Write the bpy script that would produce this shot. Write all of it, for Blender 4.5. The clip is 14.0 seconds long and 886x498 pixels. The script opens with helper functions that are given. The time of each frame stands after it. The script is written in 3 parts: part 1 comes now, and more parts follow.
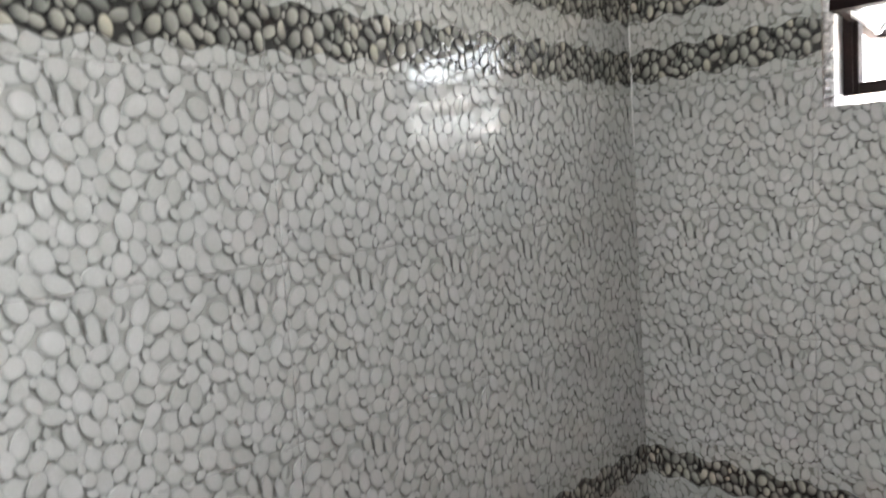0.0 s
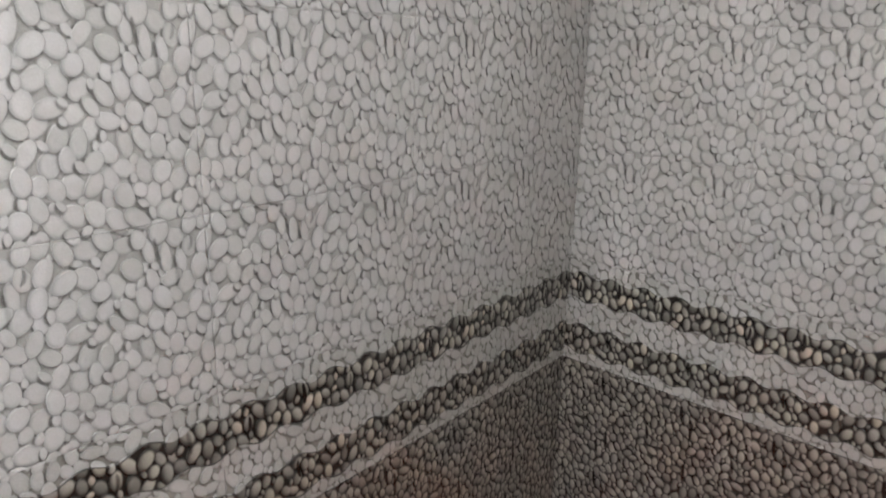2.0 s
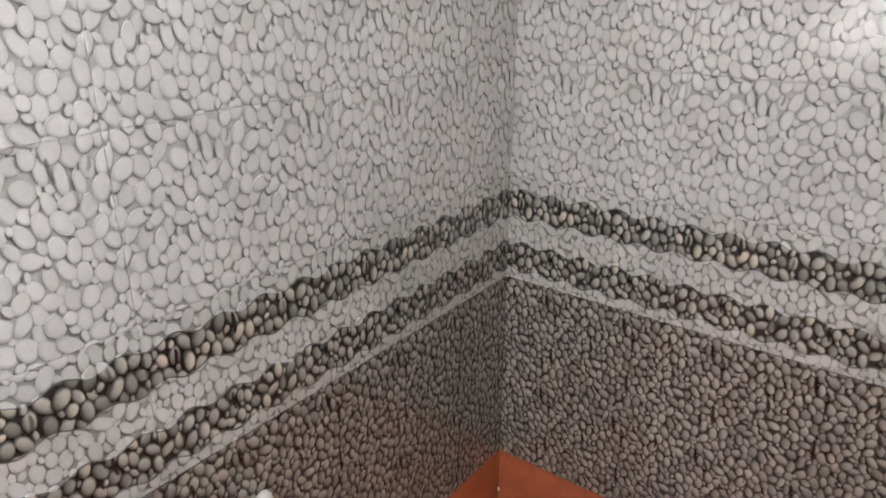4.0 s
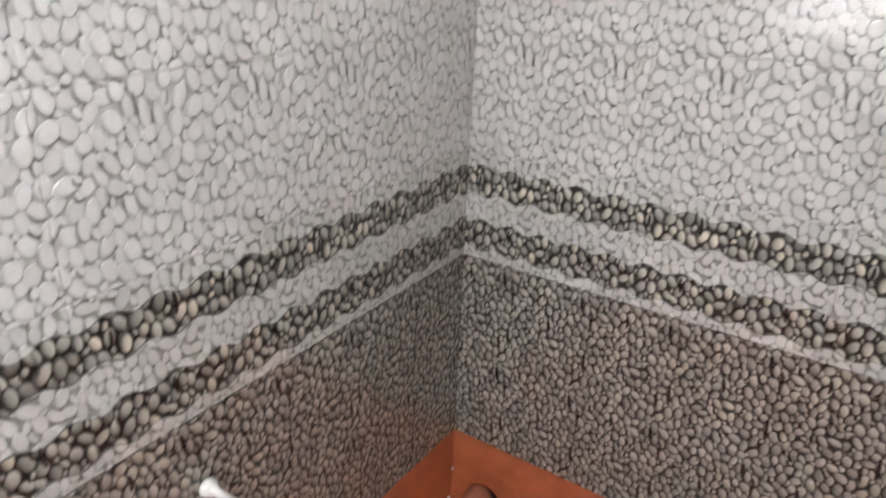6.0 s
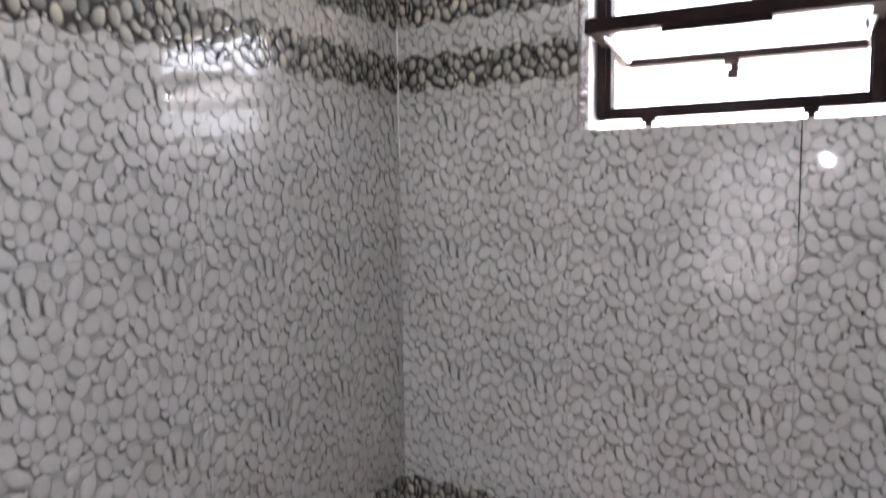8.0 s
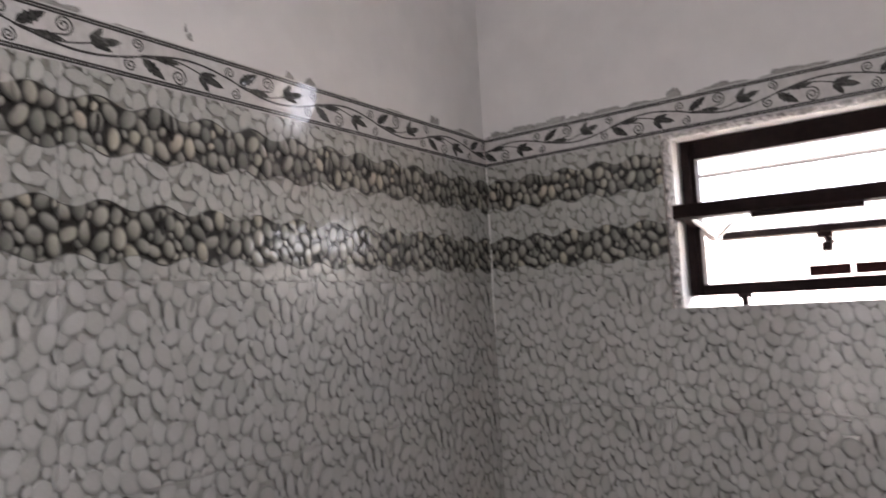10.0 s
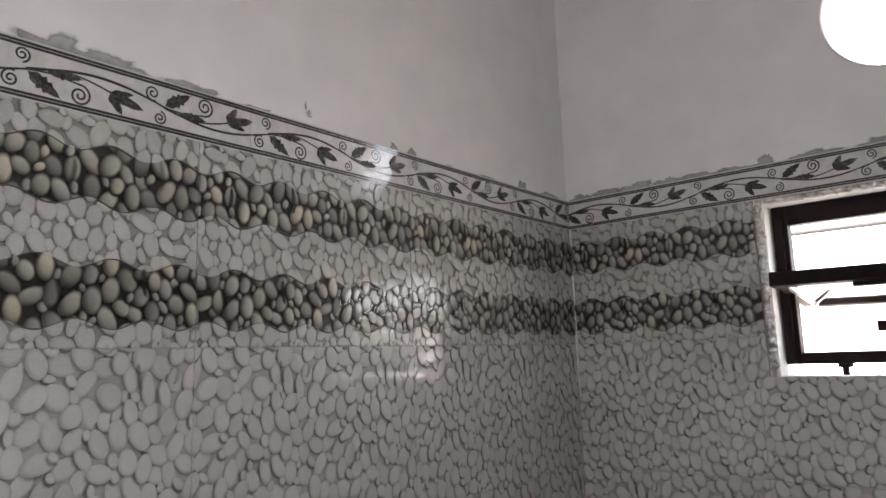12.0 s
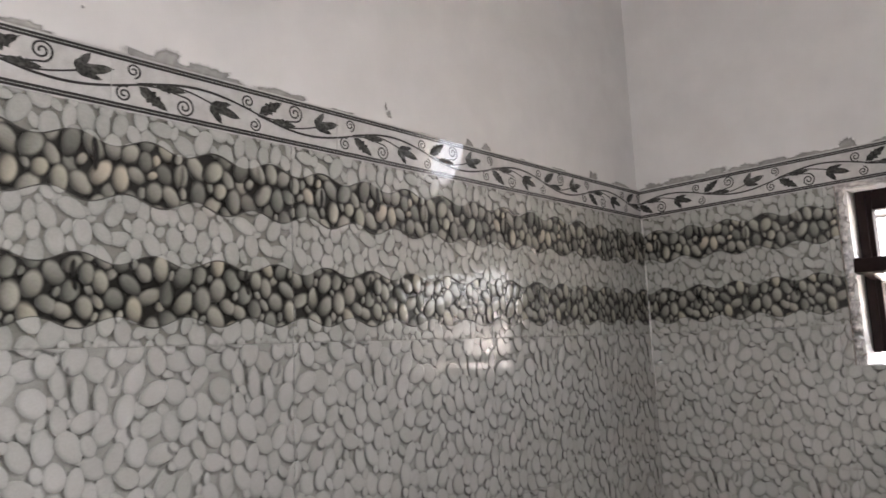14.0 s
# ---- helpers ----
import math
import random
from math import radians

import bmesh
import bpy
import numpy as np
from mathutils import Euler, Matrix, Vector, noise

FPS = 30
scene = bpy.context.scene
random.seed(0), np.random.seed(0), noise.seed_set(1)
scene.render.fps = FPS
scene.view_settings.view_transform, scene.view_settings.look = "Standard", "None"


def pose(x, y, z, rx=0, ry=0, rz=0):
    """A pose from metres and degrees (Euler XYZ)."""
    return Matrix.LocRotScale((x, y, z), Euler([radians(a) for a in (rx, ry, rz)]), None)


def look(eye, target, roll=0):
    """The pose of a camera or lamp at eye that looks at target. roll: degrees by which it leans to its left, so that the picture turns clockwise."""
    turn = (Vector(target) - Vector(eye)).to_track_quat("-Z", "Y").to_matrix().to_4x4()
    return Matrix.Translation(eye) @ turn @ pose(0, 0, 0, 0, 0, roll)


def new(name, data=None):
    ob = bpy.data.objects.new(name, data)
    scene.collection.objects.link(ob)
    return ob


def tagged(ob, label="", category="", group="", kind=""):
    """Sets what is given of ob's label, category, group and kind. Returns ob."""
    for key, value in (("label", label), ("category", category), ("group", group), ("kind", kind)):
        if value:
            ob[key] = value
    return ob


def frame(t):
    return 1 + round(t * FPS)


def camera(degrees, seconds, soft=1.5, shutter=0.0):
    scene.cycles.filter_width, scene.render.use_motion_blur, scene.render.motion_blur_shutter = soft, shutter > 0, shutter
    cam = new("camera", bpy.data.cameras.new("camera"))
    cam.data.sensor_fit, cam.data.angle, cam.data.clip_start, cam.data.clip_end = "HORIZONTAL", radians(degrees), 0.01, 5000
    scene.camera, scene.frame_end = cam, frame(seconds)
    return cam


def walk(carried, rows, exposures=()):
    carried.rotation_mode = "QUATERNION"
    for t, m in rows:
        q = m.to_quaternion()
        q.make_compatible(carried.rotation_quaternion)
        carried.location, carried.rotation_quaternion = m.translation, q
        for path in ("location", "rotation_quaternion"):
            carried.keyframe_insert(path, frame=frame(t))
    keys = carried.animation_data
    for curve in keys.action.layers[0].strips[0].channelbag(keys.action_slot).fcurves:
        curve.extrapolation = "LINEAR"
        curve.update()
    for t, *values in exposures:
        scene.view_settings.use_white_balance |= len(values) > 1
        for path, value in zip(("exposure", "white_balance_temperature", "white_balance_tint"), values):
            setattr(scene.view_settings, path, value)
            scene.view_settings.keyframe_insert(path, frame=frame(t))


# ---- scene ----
import itertools
cam = camera(65.43, 14.0, soft=1.6, shutter=0.7)
PATH = [
    (0, (0.987, -1.655, 1.839), (-0.458, -0.286, 1.649), -3.97),
    (0.5, (0.981, -1.653, 1.800), (-0.466, -0.298, 1.536), -2.17),
    (1, (0.979, -1.641, 1.768), (-0.405, -0.238, 1.426), -0.64),
    (1.5, (0.960, -1.614, 1.717), (-0.366, -0.200, 1.225), 0.39),
    (2, (0.948, -1.598, 1.690), (-0.322, -0.166, 1.108), 1.37),
    (2.5, (0.957, -1.586, 1.673), (-0.289, -0.160, 1.031), 0.81),
    (3, (0.951, -1.570, 1.652), (-0.222, -0.098, 0.973), 0.98),
    (3.5, (0.954, -1.554, 1.643), (-0.187, -0.064, 0.950), 0.36),
    (3.7, (0.953, -1.551, 1.640), (-0.180, -0.066, 0.924), 0.21),
    (5.8, (0.913, -1.521, 1.610), (-0.104, -0.014, 0.776), 2.32),
    (6, (0.909, -1.510, 1.614), (-0.082, 0.026, 0.804), 2.38),
    (6.5, (0.916, -1.479, 1.660), (-0.063, 0.127, 0.981), 1.74),
    (7, (0.937, -1.447, 1.710), (-0.067, 0.203, 1.192), -0.09),
    (7.5, (0.947, -1.444, 1.783), (-0.036, 0.263, 1.433), -1.42),
    (8, (0.967, -1.453, 1.831), (-0.030, 0.271, 1.647), -0.83),
    (8.5, (0.994, -1.461, 1.874), (-0.054, 0.242, 1.810), -1.05),
    (9, (0.995, -1.480, 1.899), (-0.071, 0.212, 1.952), -1.69),
    (9.2, (1.003, -1.484, 1.912), (-0.082, 0.194, 1.995), -2.01),
    (11.3, (0.889, -1.593, 2.007), (-0.383, -0.077, 2.292), -2.44),
    (11.5, (0.892, -1.599, 2.007), (-0.378, -0.081, 2.303), -2.16),
    (12, (0.905, -1.607, 2.003), (-0.361, -0.091, 2.319), -1.83),
    (12.5, (0.903, -1.615, 2.006), (-0.365, -0.097, 2.304), -2.23),
    (13, (0.892, -1.633, 2.004), (-0.418, -0.152, 2.312), -2.55),
    (13.5, (0.887, -1.638, 2.012), (-0.463, -0.191, 2.303), -2.60),
    (14, (0.889, -1.659, 2.010), (-0.495, -0.245, 2.301), -2.38),
]
EXPOSURES = [(0, 4.99, 6450, 10), (1, 5.07, 6500, 11), (1.5, 5.22, 6600, 14), (2, 5.32, 6600, 15), (3, 5.56, 6600, 16), (3.7, 5.72, 6550, 16), (5.8, 6.08, 6500, 16), (6.5, 6.0, 6400, 14), (7, 5.82, 6300, 14),
             (7.5, 5.51, 6200, 15), (8, 4.94, 6350, 20), (8.5, 4.43, 6650, 22), (9, 4.18, 6700, 22), (9.2, 4.13, 6700, 22), (11.3, 4.1, 6650, 16), (12.5, 4.01, 6650, 16), (13, 4.06, 6650, 16), (14, 4.35, 6750, 16)]
walk(cam, [(t, look(eye, target, roll)) for t, eye, target, roll in PATH], EXPOSURES)

# ---- daylight, and the phone torch behind the lens ----
world = bpy.data.worlds.new("daylight")
scene.world = world
world.use_nodes = True
sky = world.node_tree.nodes.new("ShaderNodeTexSky")
sky.sky_type, sky.sun_disc = "NISHITA", False
sky.sun_elevation, sky.sun_rotation = radians(55), radians(135)
sky.air_density, sky.dust_density = 1.0, 4.0
backlight = world.node_tree.nodes["Background"]
haze = world.node_tree.nodes.new("ShaderNodeHueSaturation")
haze.inputs["Saturation"].default_value = 0.35
world.node_tree.links.new(sky.outputs[0], haze.inputs["Color"])
world.node_tree.links.new(haze.outputs[0], backlight.inputs[0])
backlight.inputs[1].default_value = 0.15

sun = new("sun", bpy.data.lights.new("sun", "SUN"))
sun.data.energy, sun.data.angle, sun.data.color = 2.2, radians(0.5), (1.0, 0.95, 0.88)
sun.matrix_world = look((3, -3, 6), (0, 0, 0))

torch = new("torch_light", bpy.data.lights.new("torch_light", "POINT"))
torch.data.energy, torch.data.shadow_soft_size, torch.data.color = 0.70, 0.022, (0.96, 0.99, 1.0)
torch.location = (0.915, -1.76, 1.91)

# ---- plan, in metres ----
TILE_W, TILE_H, GROUT = 0.45, 0.30, 0.0002
ROW_Z = [0.23, 0.53, 0.83, 1.13, 1.43, 1.73, 2.03]
BORDER_Z, BORDER_H, BORDER_L = 2.329, 0.078, 0.353
CEIL_Z, FLOOR_Z = 3.05, -0.03
EAST_X, SOUTH_Y, THICK = 1.80, -2.62, 0.20
WIN_X0, WIN_X1, WIN_Z0, WIN_Z1 = 0.491, 1.050, 1.944, 2.318
FAN_X, FAN_Z, FAN_R = 0.775, 2.694, 0.130
CUT = (0.472, 1.944, 1.062, 2.33)  # where the tiles stop round the ventilator
SKIN = 0.012  # tiles stand this far in front of the wall
rng = random.Random(7)


# ---- materials ----
def nodes_of(name):
    m = bpy.data.materials.new(name)
    m.use_nodes = True
    t = m.node_tree
    return m, t, t.nodes["Principled BSDF"]


def maths(t, op, a, b=None, c=None, clamp=False):
    n = t.nodes.new("ShaderNodeMath")
    n.operation, n.use_clamp = op, clamp
    for i, v in enumerate((a, b, c)):
        if v is None:
            continue
        if isinstance(v, (int, float)):
            n.inputs[i].default_value = v
        else:
            t.links.new(v, n.inputs[i])
    return n.outputs[0]


def ramp(t, fac, lo, hi, a=0.0, b=1.0):
    n = t.nodes.new("ShaderNodeMapRange")
    n.interpolation_type = "SMOOTHSTEP"
    t.links.new(fac, n.inputs[0])
    for i, v in enumerate((lo, hi, a, b)):
        n.inputs[i + 1].default_value = v
    return n.outputs[0]


def blend(t, fac, a, b, kind="MIX"):
    n = t.nodes.new("ShaderNodeMix")
    n.data_type, n.blend_type = "RGBA", kind
    for sock, v in ((n.inputs[0], fac), (n.inputs[6], a), (n.inputs[7], b)):
        if isinstance(v, (int, float)):
            sock.default_value = v
        elif isinstance(v, tuple):
            sock.default_value = (*v, 1)
        else:
            t.links.new(v, sock)
    return n.outputs[2]


def noise_of(t, scale, detail=4.0, coord="Object", rough=0.55):
    c = t.nodes.new("ShaderNodeTexCoord")
    n = t.nodes.new("ShaderNodeTexNoise")
    n.inputs["Scale"].default_value, n.inputs["Detail"].default_value = scale, detail
    n.inputs["Roughness"].default_value = rough
    t.links.new(c.outputs[coord], n.inputs["Vector"])
    return n.outputs[0]


def bumped(t, bsdf, height, strength, distance):
    b = t.nodes.new("ShaderNodeBump")
    b.inputs["Strength"].default_value, b.inputs["Distance"].default_value = strength, distance
    t.links.new(height, b.inputs["Height"])
    t.links.new(b.outputs[0], bsdf.inputs["Normal"])


def plain(name, colour, rough=0.6, metal=0.0, grain=40.0, vary=0.12, bump=0.0, spec=0.5):
    """A surface with grain at two scales."""
    m, t, p = nodes_of(name)
    fine, broad = noise_of(t, grain), noise_of(t, grain / 9)
    both = maths(t, "ADD", maths(t, "MULTIPLY", fine, 0.5), maths(t, "MULTIPLY", broad, 0.5))
    dark = tuple(c * (1 - vary * 2) for c in colour)
    light = tuple(min(1, c * (1 + vary)) for c in colour)
    t.links.new(blend(t, ramp(t, both, 0.32, 0.68), dark, light), p.inputs["Base Color"])
    t.links.new(ramp(t, broad, 0.3, 0.7, rough * 0.85, min(1, rough * 1.15)), p.inputs["Roughness"])
    p.inputs["Metallic"].default_value = metal
    p.inputs["Specular IOR Level"].default_value = spec
    if bump:
        bumped(t, p, fine, 0.6, bump)
    return m


def printed_parts(t):
    """Of the pebble print: distance from a pebble's middle, its shaded side, and a random value each."""
    uv = t.nodes.new("ShaderNodeUVMap")
    uv.uv_map = "pebble"
    sep = t.nodes.new("ShaderNodeSeparateXYZ")
    t.links.new(uv.outputs[0], sep.inputs[0])
    u, v = sep.outputs[0], sep.outputs[1]
    r = maths(t, "SQRT", maths(t, "ADD", maths(t, "MULTIPLY", u, u), maths(t, "MULTIPLY", v, v)))
    geo = t.nodes.new("ShaderNodeNewGeometry")
    rand = geo.outputs["Random Per Island"]
    spin = maths(t, "MULTIPLY_ADD", maths(t, "FRACT", maths(t, "MULTIPLY", rand, 37.7)), 1.6, 2.95)
    side = maths(t, "ADD", maths(t, "MULTIPLY", u, maths(t, "COSINE", spin)), maths(t, "MULTIPLY", v, maths(t, "SINE", spin)))
    return r, side, rand


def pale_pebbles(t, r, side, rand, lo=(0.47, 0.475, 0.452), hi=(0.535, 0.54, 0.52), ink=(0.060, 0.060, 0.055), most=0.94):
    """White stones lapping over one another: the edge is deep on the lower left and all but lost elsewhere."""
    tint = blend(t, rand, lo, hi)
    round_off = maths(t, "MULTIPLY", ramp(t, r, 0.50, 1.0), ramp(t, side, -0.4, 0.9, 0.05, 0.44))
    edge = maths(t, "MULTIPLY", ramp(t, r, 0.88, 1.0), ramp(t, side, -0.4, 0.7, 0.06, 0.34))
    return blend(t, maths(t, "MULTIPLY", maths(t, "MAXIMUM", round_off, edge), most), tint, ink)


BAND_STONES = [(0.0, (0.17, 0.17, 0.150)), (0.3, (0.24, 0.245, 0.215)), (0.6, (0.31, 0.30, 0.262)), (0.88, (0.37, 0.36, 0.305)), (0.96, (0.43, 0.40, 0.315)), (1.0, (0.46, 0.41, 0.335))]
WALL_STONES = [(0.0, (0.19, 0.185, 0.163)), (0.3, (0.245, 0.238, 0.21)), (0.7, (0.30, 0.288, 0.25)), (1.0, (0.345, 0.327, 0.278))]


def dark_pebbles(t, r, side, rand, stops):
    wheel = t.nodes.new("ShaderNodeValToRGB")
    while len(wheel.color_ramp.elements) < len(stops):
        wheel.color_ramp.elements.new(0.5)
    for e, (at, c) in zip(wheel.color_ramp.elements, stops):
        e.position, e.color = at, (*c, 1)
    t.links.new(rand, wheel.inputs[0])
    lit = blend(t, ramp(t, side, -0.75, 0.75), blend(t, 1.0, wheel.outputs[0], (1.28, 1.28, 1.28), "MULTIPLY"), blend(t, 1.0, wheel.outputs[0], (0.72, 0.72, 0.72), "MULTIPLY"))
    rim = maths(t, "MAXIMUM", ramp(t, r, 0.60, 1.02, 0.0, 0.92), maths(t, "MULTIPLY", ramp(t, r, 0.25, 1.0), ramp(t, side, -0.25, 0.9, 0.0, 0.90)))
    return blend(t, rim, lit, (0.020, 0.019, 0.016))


def glazed(t, p, flat, coat=0.85):
    """A clear glaze over the print; flat: the glaze is level over the pebbles' relief."""
    p.inputs["Roughness"].default_value = 0.36
    p.inputs["Specular IOR Level"].default_value = 0.42
    p.inputs["Coat Weight"].default_value = coat
    p.inputs["Coat Roughness"].default_value = 0.035
    p.inputs["Coat IOR"].default_value = 1.52
    # the glaze lies level over the print, or half follows the embossed bands
    up = t.nodes.new("ShaderNodeVectorTransform")
    up.vector_type, up.convert_from, up.convert_to = "NORMAL", "OBJECT", "WORLD"
    up.inputs[0].default_value = (0, 0, 1)
    level = up.outputs[0]
    if not flat:
        geo = t.nodes.new("ShaderNodeNewGeometry")
        m = t.nodes.new("ShaderNodeMix")
        m.data_type = "VECTOR"
        m.inputs[0].default_value = 0.30
        t.links.new(level, m.inputs[4])
        t.links.new(geo.outputs["Normal"], m.inputs[5])
        level = m.outputs[1]
    b = t.nodes.new("ShaderNodeBump")
    b.inputs["Strength"].default_value, b.inputs["Distance"].default_value = 0.12, 0.002
    t.links.new(noise_of(t, 9.0, 1.0), b.inputs["Height"])
    t.links.new(level, b.inputs["Normal"])
    t.links.new(b.outputs[0], p.inputs["Coat Normal"])


def speckled(t, colour):
    """Fine speckle and faint blotches on the printed stones."""
    fine, broad = noise_of(t, 420.0, 3.0), noise_of(t, 26.0, 3.0)
    c = blend(t, 0.35, colour, blend(t, ramp(t, fine, 0.3, 0.7), (0.35, 0.35, 0.35), (0.65, 0.65, 0.65)), "SOFT_LIGHT")
    return blend(t, 0.5, c, blend(t, ramp(t, broad, 0.3, 0.7), (0.40, 0.41, 0.39), (0.60, 0.59, 0.60)), "SOFT_LIGHT")


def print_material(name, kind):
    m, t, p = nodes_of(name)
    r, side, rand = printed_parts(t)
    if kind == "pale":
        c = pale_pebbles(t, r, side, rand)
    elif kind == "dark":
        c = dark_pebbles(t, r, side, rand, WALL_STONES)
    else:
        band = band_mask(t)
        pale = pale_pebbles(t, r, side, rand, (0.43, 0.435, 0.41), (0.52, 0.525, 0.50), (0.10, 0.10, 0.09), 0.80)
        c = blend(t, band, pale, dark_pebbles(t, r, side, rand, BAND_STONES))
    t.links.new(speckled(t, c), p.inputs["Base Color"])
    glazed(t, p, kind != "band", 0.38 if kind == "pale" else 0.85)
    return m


def band_mask(t):
    """One inside the two dark wavy bands of a banded tile, nought outside."""
    co = t.nodes.new("ShaderNodeTexCoord")
    sep = t.nodes.new("ShaderNodeSeparateXYZ")
    t.links.new(co.outputs["Object"], sep.inputs[0])
    inside = []
    for y, phase in WAVES:
        wave = maths(t, "MULTIPLY", maths(t, "SINE", maths(t, "MULTIPLY_ADD", sep.outputs[0], WAVE_K, phase)), WAVE_A)
        inside.append(ramp(t, maths(t, "SUBTRACT", sep.outputs[1], maths(t, "ADD", wave, y)), -0.0007, 0.0007))
    return maths(t, "ADD", maths(t, "SUBTRACT", inside[0], inside[1]), maths(t, "SUBTRACT", inside[2], inside[3]), clamp=True)


def shade_material(name, ink, most, banded=False, weak=0.7, inner=0.70):
    """The soft dark fringe that the print shows round each stone, fading outwards."""
    m, t, p = nodes_of(name)
    r, side, rand = printed_parts(t)
    p.inputs["Base Color"].default_value = (*ink, 1)
    fade = maths(t, "MULTIPLY", ramp(t, r, 1.0, inner), maths(t, "MULTIPLY_ADD", maths(t, "POWER", rand, weak), 0.85 * most, 0.15 * most))
    if banded:
        fade = maths(t, "MULTIPLY", fade, maths(t, "MULTIPLY_ADD", band_mask(t), 0.58, 0.42))
    t.links.new(fade, p.inputs["Alpha"])
    glazed(t, p, True)
    return m


def ground_material(name, colour, flat=True, banded=None):
    """The shaded ground of the print between its pebbles."""
    m, t, p = nodes_of(name)
    c = blend(t, noise_of(t, 60.0), tuple(c * 0.75 for c in colour), tuple(c * 1.25 for c in colour))
    if banded:
        c = blend(t, band_mask(t), c, banded)
    t.links.new(speckled(t, c), p.inputs["Base Color"])
    glazed(t, p, flat)
    return m


WAVE_A, WAVE_K = 0.0068, 2 * math.pi / 0.09
WAVES = [(0.030, 0.244), (0.1075, -2.757), (0.184, -0.314), (0.257, -2.199)]  # lower and upper edge of each dark band
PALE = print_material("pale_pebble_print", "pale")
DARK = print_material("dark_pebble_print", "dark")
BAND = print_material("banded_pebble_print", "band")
PALE_GROUND = ground_material("pale_print_ground", (0.36, 0.36, 0.335))
DARK_GROUND = ground_material("dark_print_ground", (0.04, 0.037, 0.032))
BAND_GROUND = ground_material("band_print_ground", (0.27, 0.27, 0.24), True, (0.02, 0.019, 0.016))
PALE_SHADE = shade_material("pale_print_fringe", (0.15, 0.151, 0.138), 0.86, weak=0.8, inner=0.50)
CREVICE = shade_material("pale_print_crevice", (0.14, 0.14, 0.127), 0.70, weak=0.8, inner=0.0)
DEEP = shade_material("dark_print_crevice", (0.012, 0.011, 0.010), 1.0, weak=0.4, inner=0.1)
DARK_SHADE = shade_material("dark_print_fringe", (0.010, 0.009, 0.008), 1.0)
BAND_SHADE = shade_material("band_print_fringe", (0.018, 0.017, 0.015), 1.0, True)
FACING = ground_material("plain_facing_glaze", (0.42, 0.42, 0.40))
WAVE_LINE = ground_material("wave_line_glaze", (0.10, 0.098, 0.09), False)
BISCUIT = plain("tile_biscuit", (0.50, 0.42, 0.36), 0.8)
BORDER_GLAZE = ground_material("border_glaze", (0.62, 0.61, 0.60))
BORDER_INK = ground_material("border_ink", (0.022, 0.020, 0.019))
LEAF_INK = plain("border_leaf_ink", (0.075, 0.075, 0.070), 0.25, grain=240.0, vary=0.48)
PLASTER = plain("painted_plaster", (0.85, 0.84, 0.83), 0.85, grain=9.0, vary=0.035, bump=0.0015)
GROUTING = plain("pale_grout", (0.55, 0.55, 0.52), 0.8, grain=90.0, vary=0.1)
DARK_GROUT = plain("dark_grout", (0.07, 0.066, 0.058), 0.85, grain=90.0, vary=0.1)
SMEAR = plain("cement_smear", (0.50, 0.488, 0.468), 0.9, grain=60.0, vary=0.15, bump=0.002)
st = SMEAR.node_tree
smear_r = printed_parts(st)[0]
worn = maths(st, "MULTIPLY_ADD", noise_of(st, 55.0, 5.0), 0.9, -0.45)
st.links.new(ramp(st, maths(st, "ADD", smear_r, worn), 1.0, 0.15, 0.0, 0.75), st.nodes["Principled BSDF"].inputs["Alpha"])
RED_COAT = plain("red_oxide_coat", (0.44, 0.125, 0.048), 0.45, grain=14.0, vary=0.14, bump=0.002)
CHIPPED = plain("chipped_white_plaster", (0.62, 0.60, 0.59), 0.9, grain=75.0, vary=0.40, bump=0.010)
BROWN = plain("dark_brown_enamel", (0.022, 0.013, 0.0125), 0.68, grain=30.0, vary=0.2, bump=0.0006, spec=0.1)
STEEL = plain("dull_steel", (0.45, 0.45, 0.45), 0.35, 0.9, grain=60.0)
PVC = plain("white_pvc", (0.74, 0.73, 0.68), 0.35, grain=30.0, vary=0.06)
PIPE = plain("dusty_pipe", (0.55, 0.27, 0.18), 0.55, grain=30.0, vary=0.15)
OUTSIDE = plain("neighbour_wash", (0.82, 0.80, 0.78), 0.9, grain=3.0)
SOIL = plain("outside_soil", (0.40, 0.36, 0.31), 0.95, grain=2.0)
SLOT_SHADE = plain("dark_slot_shade", (0.006, 0.0025, 0.0025), 0.95, grain=6.0, spec=0.0)
WIRE = plain("weathered_wire", (0.045, 0.043, 0.041), 0.9, grain=80.0, spec=0.1)
CORNER_GROUT = plain("white_corner_grout", (0.80, 0.79, 0.77), 0.6, grain=90.0, vary=0.08)
GLASS, gt, gp = nodes_of("frosted_pane")
gp.inputs["Base Color"].default_value = (0.93, 0.95, 0.94, 1)
gp.inputs["Transmission Weight"].default_value, gp.inputs["Roughness"].default_value, gp.inputs["IOR"].default_value = 1.0, 0.08, 1.45


FROSTED, ft, fp = nodes_of("frosted_glass")
fp.inputs["Base Color"].default_value = (0.37, 0.39, 0.425, 1)
fp.inputs["Transmission Weight"].default_value, fp.inputs["Roughness"].default_value, fp.inputs["IOR"].default_value = 1.0, 0.45, 1.2


# ---- mesh helpers ----
def finish(name, bm, *materials):
    data = bpy.data.meshes.new(name)
    bmesh.ops.recalc_face_normals(bm, faces=bm.faces) if len(bm.faces) < 4000 else None
    bm.to_mesh(data)
    bm.free()
    for m in materials:
        data.materials.append(m)
    return data


def part(name, bm, material, parent=None, label="", smooth=False):
    data = finish(name, bm, material)
    if smooth:
        for f in data.polygons:
            f.use_smooth = True
    ob = new(name, data)
    ob.parent = parent
    return tagged(ob, label)


